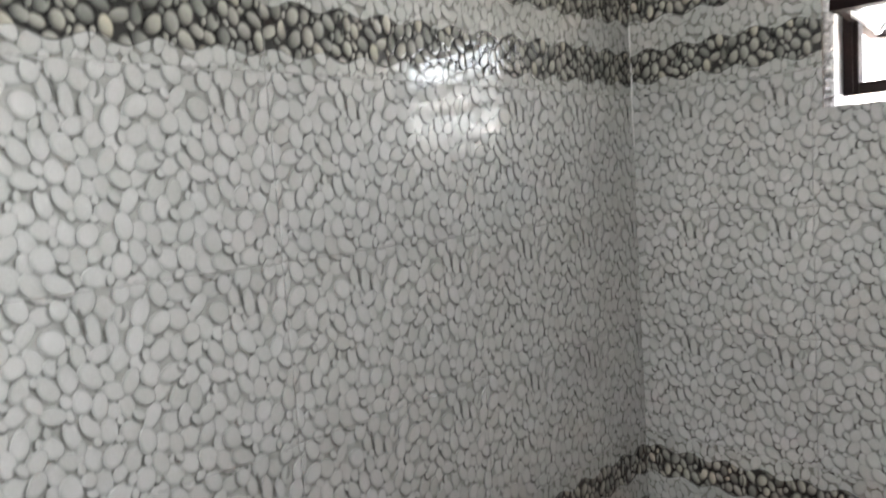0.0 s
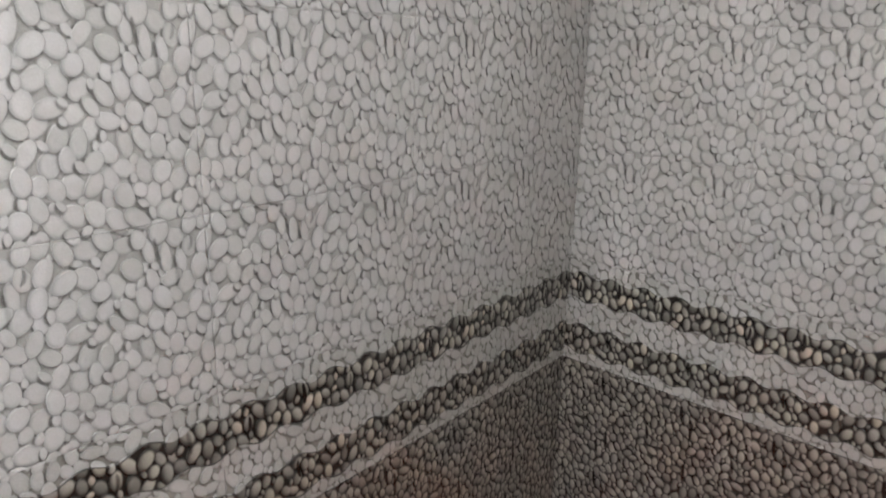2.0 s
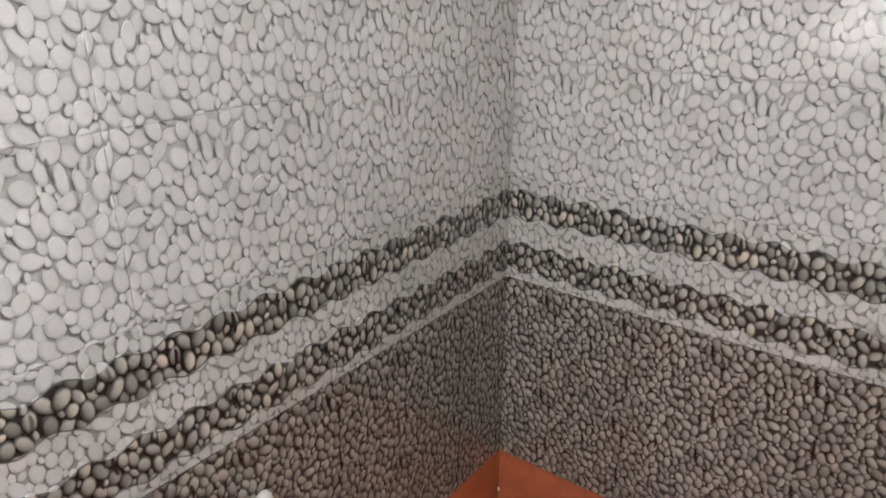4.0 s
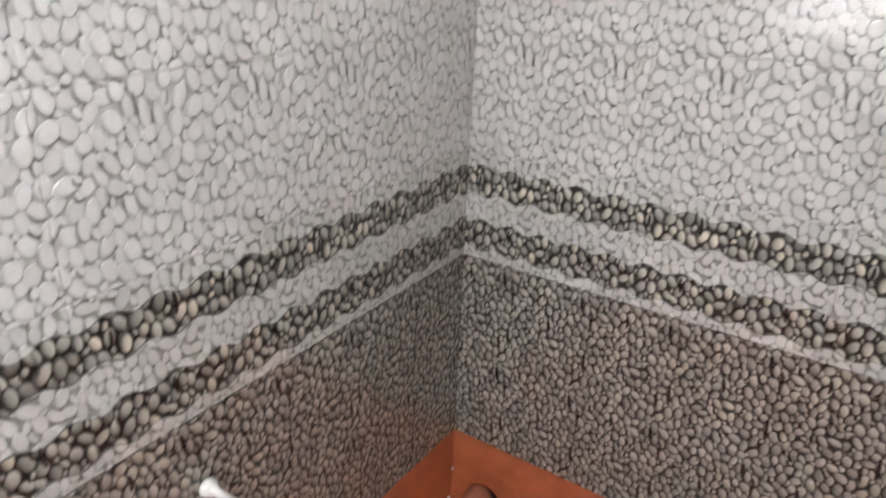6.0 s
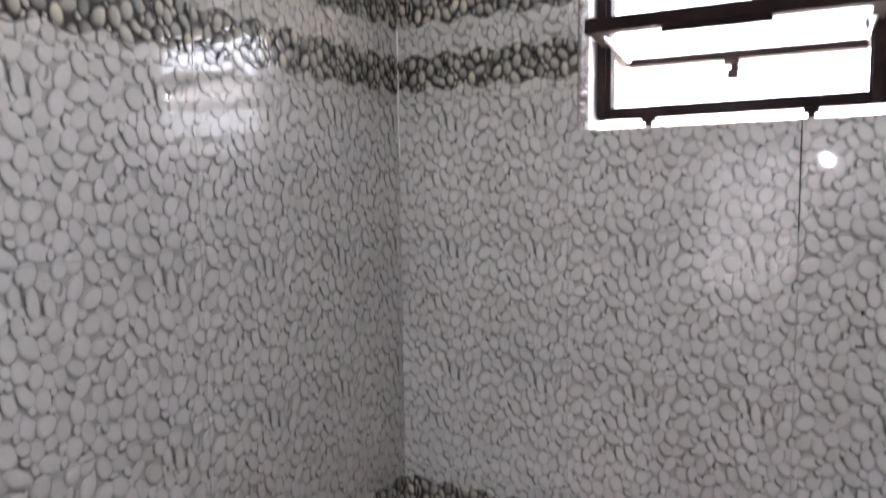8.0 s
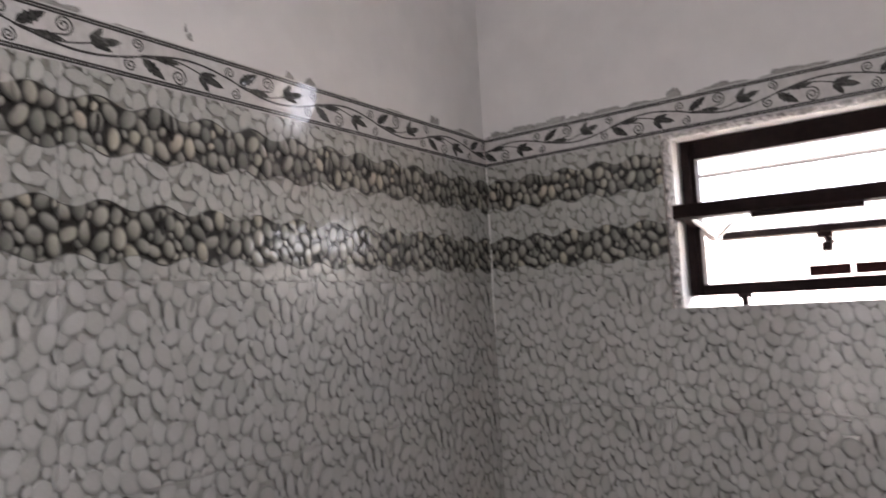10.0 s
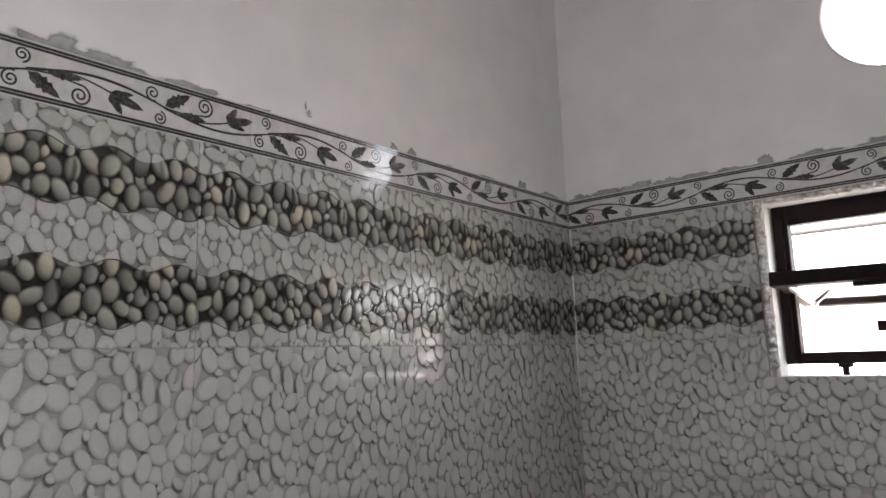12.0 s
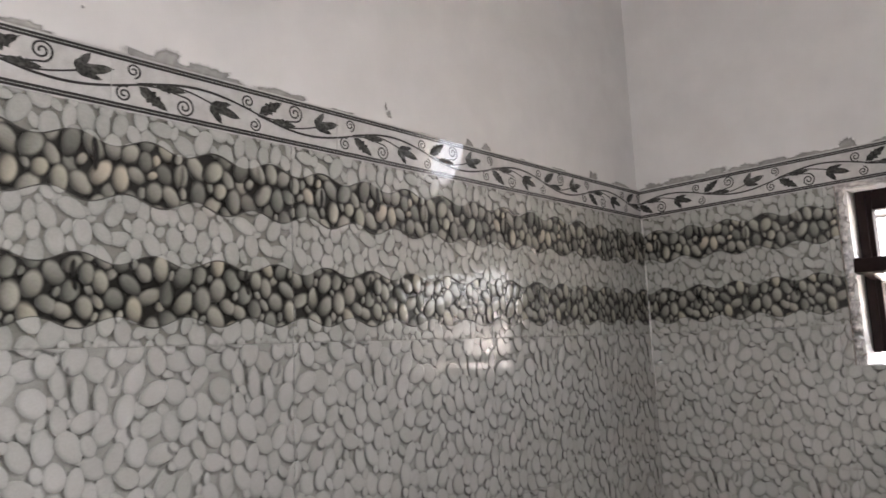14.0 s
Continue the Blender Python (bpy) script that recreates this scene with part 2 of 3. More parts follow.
def box(bm, a, b, bevel=0.0):
    """A box from corner a to corner b."""
    made = bmesh.ops.create_cube(bm, size=1.0, matrix=Matrix.LocRotScale(
        [(p + q) / 2 for p, q in zip(a, b)], None, [abs(q - p) for p, q in zip(a, b)]))
    if bevel:
        edges = list({e for v in made["verts"] for e in v.link_edges})
        bmesh.ops.bevel(bm, geom=edges, offset=bevel, segments=2, affect="EDGES", profile=0.5)
    return bm


def boxes(*pairs, bevel=0.0):
    bm = bmesh.new()
    for a, b in pairs:
        box(bm, a, b, bevel)
    return bm


def tube(bm, a, b, r, r2=None, n=20, cap=True):
    a, b = Vector(a), Vector(b)
    m = Matrix.Translation((a + b) / 2) @ (b - a).to_track_quat("Z", "Y").to_matrix().to_4x4()
    bmesh.ops.create_cone(bm, cap_ends=cap, segments=n, radius1=r, radius2=r if r2 is None else r2, depth=(b - a).length, matrix=m)
    return bm


def lathe(bm, profile, m, n=24):
    """Turns (radius, height) pairs round the local z axis."""
    rings = [[bm.verts.new(m @ Vector((r * math.cos(2 * math.pi * i / n), r * math.sin(2 * math.pi * i / n), h))) for i in range(n)] for r, h in profile]
    for a, b in zip(rings, rings[1:]):
        for i in range(n):
            bm.faces.new((a[i], a[(i + 1) % n], b[(i + 1) % n], b[i]))
    bm.faces.new(rings[-1])
    return bm


def plate_with_holes(outer, holes, round_hole, depth, place):
    """A wall plate in its own plane (along, up), with rectangular holes and one round hole, extruded by depth."""
    bm = bmesh.new()
    loops = [[(outer[0], outer[1]), (outer[2], outer[1]), (outer[2], outer[3]), (outer[0], outer[3])]]
    loops += [[(x0, z0), (x1, z0), (x1, z1), (x0, z1)] for x0, z0, x1, z1 in holes]
    if round_hole:
        cx, cz, r = round_hole
        loops.append([(cx + r * math.cos(2 * math.pi * i / 48), cz + r * math.sin(2 * math.pi * i / 48)) for i in range(48)])
    edges = []
    for loop in loops:
        vs = [bm.verts.new((x, 0, z)) for x, z in loop]
        edges += [bm.edges.new((a, b)) for a, b in zip(vs, vs[1:] + vs[:1])]
    bmesh.ops.triangle_fill(bm, use_beauty=True, use_dissolve=False, edges=edges)
    inside = []
    for f in bm.faces:
        c = f.calc_center_median()
        hit = any(x0 < c.x < x1 and z0 < c.z < z1 for x0, z0, x1, z1 in holes)
        hit = hit or (round_hole and math.hypot(c.x - round_hole[0], c.z - round_hole[1]) < round_hole[2] * 0.98)
        if hit:
            inside.append(f)
    bmesh.ops.delete(bm, geom=inside, context="FACES")
    made = bmesh.ops.extrude_face_region(bm, geom=list(bm.faces))
    for v in made["geom"]:
        if isinstance(v, bmesh.types.BMVert):
            v.co.y += depth
    bm.transform(place)
    return bm


# ---- the room's shell ----
ON_NORTH = Matrix(((1, 0, 0, 0), (0, 0, -1, 0), (0, 1, 0, 0), (0, 0, 0, 1)))  # tile plane to the window wall
ON_WEST = Matrix(((0, 0, 1, 0), (1, 0, 0, 0), (0, 1, 0, 0), (0, 0, 0, 1)))    # tile plane to the long wall

wall_north = part("wall_north", plate_with_holes((-THICK, FLOOR_Z, EAST_X + THICK, CEIL_Z), [(WIN_X0, WIN_Z0, WIN_X1, WIN_Z1)],
                  (FAN_X, FAN_Z, FAN_R), 0.115, pose(0, 0.0, 0)), PLASTER)
tagged(wall_north, "tiled bathroom wall with painted plaster above and a ventilator", "wall", kind="structure")
wall_west = part("wall_west", boxes(((-THICK, SOUTH_Y - THICK, FLOOR_Z), (0.0, 0.0, CEIL_Z))), PLASTER)
tagged(wall_west, "long bathroom wall tiled in pebble print with plaster above", "wall", kind="structure")
wall_east = part("wall_east", boxes(((EAST_X, SOUTH_Y - THICK, FLOOR_Z), (EAST_X + THICK, 0.0, CEIL_Z))), PLASTER)
tagged(wall_east, "plain pale plastered bathroom wall", "wall", kind="structure")
LIGHT = (0.29, 1.22, 0.76, 2.02)
wall_south = part("wall_south", plate_with_holes((0, FLOOR_Z, EAST_X, CEIL_Z), [LIGHT], None, -THICK, pose(0, SOUTH_Y, 0)), PLASTER)
tagged(wall_south, "plain pale plastered wall with a narrow frosted window", "wall", kind="structure")
floor = part("floor", boxes(((-THICK, SOUTH_Y - THICK, FLOOR_Z - 0.1), (EAST_X + THICK, 0.115, FLOOR_Z))), RED_COAT)
tagged(floor, "sunken bathroom floor coated in red oxide", "floor", kind="structure")
ceiling = part("ceiling", boxes(((-THICK, SOUTH_Y - THICK, CEIL_Z), (EAST_X + THICK, 0.115, CEIL_Z + 0.12))), PLASTER)
tagged(ceiling, "flat pale painted plaster ceiling", "ceiling", kind="structure")

# red coated base below the tiles, with a drain hole beside the corner
DRAIN_X, DRAIN_R = 0.135, 0.062
bm = bmesh.new()
outline = [(0.006, FLOOR_Z), (DRAIN_X - DRAIN_R, FLOOR_Z)]
outline += [(DRAIN_X - DRAIN_R * math.cos(math.pi * i / 20), 0.005 + DRAIN_R * math.sin(math.pi * i / 20)) for i in range(21)]
outline += [(DRAIN_X + DRAIN_R, FLOOR_Z), (EAST_X, FLOOR_Z), (EAST_X, 0.229), (0.006, 0.229)]
face = bm.faces.new([bm.verts.new((x, -0.004, z)) for x, z in outline])
made = bmesh.ops.extrude_face_region(bm, geom=[face])
for v in made["geom"]:
    if isinstance(v, bmesh.types.BMVert):
        v.co.y -= 0.010
part("red_base", bm, RED_COAT, wall_north, "red oxide coated base with an arched drain hole")
part("red_base", boxes(((0.0005, SOUTH_Y, FLOOR_Z), (0.013, -0.002, 0.229)), bevel=0.001), RED_COAT, wall_west, "red oxide coated wall base")
# flat dark sheet in the arch, coloured as the shade inside the hole
bm = bmesh.new()
bm.faces.new([bm.verts.new((DRAIN_X + DRAIN_R * 1.02 * math.cos(math.pi * i / 20), -0.0022, 0.005 + DRAIN_R * 1.02 * math.sin(math.pi * i / 20))) for i in range(21)]
             + [bm.verts.new((DRAIN_X - DRAIN_R * 1.02, -0.0022, FLOOR_Z)), bm.verts.new((DRAIN_X + DRAIN_R * 1.02, -0.0022, FLOOR_Z))])
part("drain_shade_sheet", bm, BROWN, wall_north, "dark sheet for the shade in the drain hole")


# ---- pebble printed tiles ----
def pack(width, height, sizes, seed, upright=0.82, extra=(), lap=0.18, slender=0.0, least=0.85):
    """Pebbles (x, y, half width, half height, turn) laid snugly in a field that repeats across its width."""
    r = np.random.RandomState(seed)
    placed = [tuple(e) for e in extra]
    for size in sorted(sizes, reverse=True):
        best, score = None, 1e9
        xs, ys = r.rand(420) * width, r.rand(420) * height
        if placed:
            px, py = np.array([p[0] for p in placed]), np.array([p[1] for p in placed])
            pr = np.array([math.sqrt(p[2] * p[3]) for p in placed])
            dx = np.abs(xs[:, None] - px)
            dx = np.minimum(dx, width - dx)
            dy = np.abs(ys[:, None] - py)
            dy = np.minimum(dy, height - dy)
            gap = (np.hypot(dx / 0.82, dy / 1.20) - pr - size).min(1)  # most stones stand upright
            k = int(np.argmin(np.abs(gap + size * lap)))
            if gap[k] < -size * least:
                continue
        else:
            k = 0
        tall = 1.10 + slender + 0.62 * r.rand()
        turn = r.normal(0.06, 0.42) if r.rand() < upright else r.rand() * 3.14
        placed.append((xs[k], ys[k], size / math.sqrt(tall), size * math.sqrt(tall), turn))
    return placed


def tile_mesh(name, field, period, rects, materials, relief, fringe, bands=False, crevices=()):
    """One tile: a biscuit slab for each rectangle of its outline, the printed ground and the pebbles in low relief."""
    bm = bmesh.new()
    uv = bm.loops.layers.uv.new("pebble")
    for x0, y0, x1, y1 in rects:
        # slab with a small rounded front edge
        g, e = GROUT / 2, 0.00018
        rings = []
        for inset, z in ((g, -0.0085), (g, -e), (g + e * 0.35, -e * 0.3), (g + e, 0.0)):
            rings.append([bm.verts.new(v) for v in ((x0 + inset, y0 + inset, z), (x1 - inset, y0 + inset, z), (x1 - inset, y1 - inset, z), (x0 + inset, y1 - inset, z))])
        for n, (a, b) in enumerate(zip(rings, rings[1:])):
            for i in range(4):
                f = bm.faces.new((a[i], a[(i + 1) % 4], b[(i + 1) % 4], b[i]))
                f.material_index = 2 if n == 0 else 0
        f = bm.faces.new(rings[-1])
        f.material_index = 1
        bm.faces.new(rings[0][::-1]).material_index = 2
        lo_x, hi_x, lo_y, hi_y = x0 + g + e, x1 - g - e, y0 + g + e, y1 - g - e
        copies = range(-1, int(TILE_W / period + 0.5) + 1)
        for c in copies:
            for (x, y0f, a, b, turn, *deep), step in itertools.product(field, (-TILE_H, 0.0, TILE_H)):
                cx, y = x + c * period, y0f + step
                reach = max(a, b)
                if cx + reach * 0.8 < lo_x or cx - reach * 0.8 > hi_x or y + reach * 0.8 < lo_y or y - reach * 0.8 > hi_y:
                    continue
                h = relief * (0.30 + 0.20 * ((x * 791.9 + y0f * 1047.29) % 1.0))
                lift = relief * (0.25 + 2.2 * ((x * 15485.863 + y0f * 32452.843) % 1.0))
                if bands:
                    within = any(y0b - 0.004 < y < y1b + 0.004 for y0b, y1b in ((WAVES[0][0], WAVES[1][0]), (WAVES[2][0], WAVES[3][0])))
                    h, lift = (h * 1.6, lift) if within else (h * 0.5, lift * 0.45)
                ct, st = math.cos(turn), math.sin(turn)
                n = 14
                # fringe: a slightly larger leaf under the stone, set a little to its shaded side
                lean = 3.75 + 1.5 * (((x * 611.3 + y0f * 877.7) % 1.0) - 0.5)
                reach = fringe * 0.78 * (deep[0] if deep else 1.0)
                ox, oy, grow = cx + reach * math.cos(lean), y + reach * math.sin(lean), fringe * 0.50
                hub = bm.verts.new((min(max(ox, lo_x), hi_x), min(max(oy, lo_y), hi_y), lift - 0.00008))
                rim = []
                for k in range(n):
                    p, q = math.cos(2 * math.pi * k / n), math.sin(2 * math.pi * k / n)
                    ex, ey = ox + (a + grow) * p * ct - (b + grow) * q * st, oy + (a + grow) * p * st + (b + grow) * q * ct
                    rim.append((bm.verts.new((min(max(ex, lo_x), hi_x), min(max(ey, lo_y), hi_y), lift - 0.00008)), (p, q)))
                for k in range(n):
                    f = bm.faces.new((hub, rim[k][0], rim[(k + 1) % n][0]))
                    f.material_index = len(materials) - 1
                    for loop, w in zip(f.loops, ((0, 0), rim[k][1], rim[(k + 1) % n][1])):
                        loop[uv].uv = w
                wob = [(1 + 0.05 * math.sin(2 * 2 * math.pi * i / n + x * 300) + 0.035 * math.sin(3 * 2 * math.pi * i / n + y0f * 500)) for i in range(n)]

                def at(k, rad, z):
                    p, q = rad * wob[k] * math.cos(2 * math.pi * k / n), rad * wob[k] * math.sin(2 * math.pi * k / n)
                    dx, dy = a * p * ct - b * q * st, a * p * st + b * q * ct
                    v = bm.verts.new((min(max(cx + dx, lo_x), hi_x), min(max(y + dy, lo_y), hi_y), z))
                    return v, (p * ct - q * st, p * st + q * ct)
                rings = [[at(k, rad, z) for k in range(n)] for rad, z in ((0.6, lift + h * 0.72), (0.9, lift + h * 0.25), (1.0, lift), (1.005, 0.0))]
                mid = (bm.verts.new((min(max(cx, lo_x), hi_x), min(max(y, lo_y), hi_y), lift + h)), (0.0, 0.0))
                quads = [(mid, rings[0][k], rings[0][(k + 1) % n]) for k in range(n)]
                for ra, rb in zip(rings, rings[1:]):
                    quads += [(ra[k], rb[k], rb[(k + 1) % n], ra[(k + 1) % n]) for k in range(n)]
                for q in quads:
                    f = bm.faces.new([v for v, _ in q])
                    f.smooth, f.material_index = True, 0
                    for loop, (_, w) in zip(f.loops, q):
                        loop[uv].uv = w
        if crevices:
            for (x, y, length, width, turn, bend), c in itertools.product(crevices, range(2)):
                if lo_x + 0.006 < x + c * period < hi_x - 0.006 and lo_y + length / 2 * abs(math.cos(turn)) < y < hi_y - length / 2 * abs(math.cos(turn)):
                    stroke(bm, uv, x + c * period, y, length, width, turn, bend, relief * 3.0, 4 if bands else 3)
        if bands:
            for yb, phase in WAVES:
                row = []
                steps = max(6, int((hi_x - lo_x) / 0.006))
                for i in range(steps + 1):
                    x = lo_x + (hi_x - lo_x) * i / steps
                    yy = yb + WAVE_A * math.sin(WAVE_K * x + phase)
                    row.append([bm.verts.new((x, yy + o, z)) for o, z in ((-0.0011, 0.0), (-0.0004, relief * 2.4), (0.0004, relief * 2.4), (0.0011, 0.0))])
                for p, q in zip(row, row[1:]):
                    for j in range(3):
                        f = bm.faces.new((p[j], q[j], q[j + 1], p[j + 1]))
                        f.material_index, f.smooth = 3, True
    data = bpy.data.meshes.new(name)
    bm.to_mesh(data)
    bm.free()
    for m in materials:
        data.materials.append(m)
    return data


def stroke(bm, uv, x, y, length, width, turn, bend, z, index):
    """A curved, tapering crevice of the print, dark between two stones."""
    n, rows = 7, []
    for i in range(n + 1):
        f = i / n - 0.5
        px, py = bend * (0.25 - f * f) * 4, f * length
        w = width * math.sqrt(max(0.0, 1 - (2 * f) ** 2)) * 0.62 + 0.0002
        row = []
        for side, r in ((-w, 1.0), (0.0, 1.0 if i in (0, n) else 0.0), (w, 1.0)):
            qx = px + side
            row.append((bm.verts.new((x + qx * math.cos(turn) - py * math.sin(turn), y + qx * math.sin(turn) + py * math.cos(turn), z)), (r, 0.0)))
        rows.append(row)
    for p, q in zip(rows, rows[1:]):
        for j in range(2):
            quad = (p[j], q[j], q[j + 1], p[j + 1])
            f = bm.faces.new([v for v, _ in quad])
            f.material_index = index
            for loop, (_, w) in zip(f.loops, quad):
                loop[uv].uv = w


# deep crevices of the pale print, once in each half tile: x, y, length, width, turn, bend
CREVICES = [(0.172, 0.224, 0.050, 0.0095, 0.05, 0.003), (0.149, 0.262, 0.042, 0.0090, 0.16, -0.003), (0.196, 0.262, 0.026, 0.008, -0.25, 0.004)]
DARK_CREVICES = [(0.172, 0.224, 0.066, 0.0115, 0.05, 0.003), (0.149, 0.258, 0.054, 0.0105, 0.12, -0.003), (0.168, 0.096, 0.060, 0.0105, 0.04, 0.003), (0.146, 0.066, 0.050, 0.010, 0.10, -0.003),
                 (0.060, 0.168, 0.044, 0.009, 0.15, 0.003), (0.040, 0.250, 0.040, 0.009, 0.0, 0.003)]
BAND_CREVICES = [(0.166, 0.236, 0.050, 0.011, 0.05, 0.002), (0.050, 0.222, 0.036, 0.009, -0.1, 0.003), (0.150, 0.086, 0.044, 0.010, 0.1, -0.003), (0.040, 0.070, 0.034, 0.009, 0.2, 0.003)]

# tall slim stones side by side near the top of each half tile
slim = [(0.136, 0.262, 0.0095, 0.020, 0.06, 1.05), (0.160, 0.247, 0.0100, 0.023, 0.06, 1.05), (0.184, 0.238, 0.0095, 0.021, 0.06, 1.05), (0.138, 0.218, 0.0100, 0.017, 0.08, 1.0),
        (0.103, 0.276, 0.018, 0.013, 0.1, 1.2), (0.052, 0.280, 0.019, 0.014, -0.1, 1.2)]
sz = random.Random(3)
pale_field = pack(0.225, TILE_H, [sz.uniform(0.0105, 0.0172) for _ in range(120)] + [sz.uniform(0.0050, 0.0085) for _ in range(80)], 11, extra=slim, lap=0.06, slender=0.10, least=0.38)
dark_field = pack(0.225, TILE_H, [sz.uniform(0.0105, 0.0160) for _ in range(118)] + [sz.uniform(0.005, 0.008) for _ in range(60)], 5,
                  extra=[(x, y, a * 0.85, b * 0.8, t, 1.4) for x, y, a, b, t, k in slim[:5]], lap=0.10, slender=0.14)
band_field = pack(0.225, TILE_H, [sz.uniform(0.0098, 0.0158) for _ in range(110)] + [sz.uniform(0.0050, 0.0085) for _ in range(80)], 23, lap=0.0, slender=0.14, least=0.30)
DESIGN = {"pale": (pale_field, 0.225, (PALE, PALE_GROUND, BISCUIT, CREVICE, PALE_SHADE), 0.0011, 0.0050, False),
          "dark": (dark_field, 0.225, (DARK, DARK_GROUND, BISCUIT, DEEP, DARK_SHADE), 0.0013, 0.0040, False),
          "band": (band_field, 0.225, (BAND, BAND_GROUND, BISCUIT, WAVE_LINE, DEEP, BAND_SHADE), 0.0016, 0.0038, True)}
tile_cache = {}


WEST_SEAM = -0.187   # first upright joint on the long wall
CORNER_LEAN = 0.25   # the cut tiles by the corner are bedded a trifle out of square


def tile(design, rects, parent, m):
    key = (design, tuple(rects))
    if key not in tile_cache:
        field, period, mats, relief, fringe, bands = DESIGN[design]
        tile_cache[key] = tile_mesh("wall_tile", field, period, rects, mats, relief, fringe, bands, BAND_CREVICES if bands else DARK_CREVICES if design == "dark" else CREVICES)
    ob = new("wall_tile", tile_cache[key])
    ob.parent = parent
    ob.matrix_world = m @ pose(0, 0, rng.uniform(-0.00015, 0.00015), rng.uniform(-0.03, 0.03), rng.uniform(-0.03, 0.03), 0)
    return ob


ROW_KIND = ["dark", "dark", "band", "pale", "pale", "pale", "band"]


def cut(x, z, w, h, hole):
    """The rectangles, in the tile's own metres, that are left of a tile at (x, z) round the hole."""
    x0, z0, x1, z1 = hole
    if x1 <= x or x0 >= x + w or z1 <= z or z0 >= z + h:
        return [(0, 0, w, h)]
    out = []
    lo, hi = max(0, z0 - z), min(h, z1 - z)
    if lo > 0.004:
        out.append((0, 0, w, lo))
    if x0 - x > 0.004:
        out.append((0, lo, x0 - x, hi))
    if x + w - x1 > 0.004:
        out.append((x1 - x, lo, w, hi))
    if h - hi > 0.004:
        out.append((0, hi, w, h))
    return out


for z, kind in zip(ROW_Z, ROW_KIND):
    for col in range(4):
        x = col * TILE_W
        rects = [tuple(round(v, 4) for v in q) for q in cut(x, z, TILE_W, TILE_H, CUT)]
        if rects:
            lip = 0.0016 if col == 2 and kind == "pale" else 0.0  # one column stands a little proud
            tile(kind, rects, wall_north, ON_NORTH @ pose(x, z, SKIN + lip))
    for col in range(-1, 6):
        y = WEST_SEAM - (col + 1) * TILE_W
        w = TILE_W if col >= 0 else -WEST_SEAM - SKIN  # the first one is cut to fit the corner
        tile(kind, [(0, 0, w, TILE_H)], wall_west, ON_WEST @ pose(y, z, SKIN) @ pose(0, 0, 0, 0, CORNER_LEAN if col < 0 else 0, 0))


# ---- vine border ----
def ribbon(bm, pts, width, z=0.0004, lift=0.0004):
    """A narrow raised line along points in the tile plane; width may taper."""
    rows = []
    for i, p in enumerate(pts):
        a, b = Vector(pts[max(i - 1, 0)]), Vector(pts[min(i + 1, len(pts) - 1)])
        d = (b - a).normalized()
        side = Vector((-d.y, d.x))
        w = width[i] if isinstance(width, list) else width
        rows.append([bm.verts.new((p[0] + side.x * s * w / 2, p[1] + side.y * s * w / 2, z + k)) for s, k in ((-1, 0), (0, lift), (1, 0))])
    for p, q in zip(rows, rows[1:]):
        for j in range(2):
            bm.faces.new((p[j], q[j], q[j + 1], p[j + 1]))


def spiral(cx, cy, r, start, turns, hand):
    return [(cx + r * (1 - 0.86 * i / 40) * math.cos(start + hand * turns * 2 * math.pi * i / 40),
             cy + r * (1 - 0.86 * i / 40) * math.sin(start + hand * turns * 2 * math.pi * i / 40)) for i in range(41)]


def arc(p, q, bend, n=14):
    p, q = Vector(p), Vector(q)
    d = q - p
    side = Vector((-d.y, d.x))
    return [tuple(p + d * (i / n) + side * bend * math.sin(math.pi * i / n)) for i in range(n + 1)]


def leaf(bm, p, q, fat, jag=3):
    """A notched leaf from stalk p to tip q."""
    p, q = Vector(p), Vector(q)
    d = q - p
    side = Vector((-d.y, d.x)).normalized() * d.length * fat
    left, right, mid = [], [], []
    n = 12
    for i in range(n + 1):
        s = i / n
        w = math.sin(math.pi * min(1, s * 1.02) ** 0.8) * (0.78 + 0.22 * math.cos(2 * math.pi * jag * s)) * 0.5
        c = p + d * s
        mid.append(bm.verts.new((c.x, c.y, 0.0011)))
        left.append(bm.verts.new((*(c + side * w), 0.0005)))
        right.append(bm.verts.new((*(c - side * w), 0.0005)))
    for i in range(n):
        bm.faces.new((mid[i], mid[i + 1], left[i + 1], left[i]))
        bm.faces.new((right[i], right[i + 1], mid[i + 1], mid[i]))


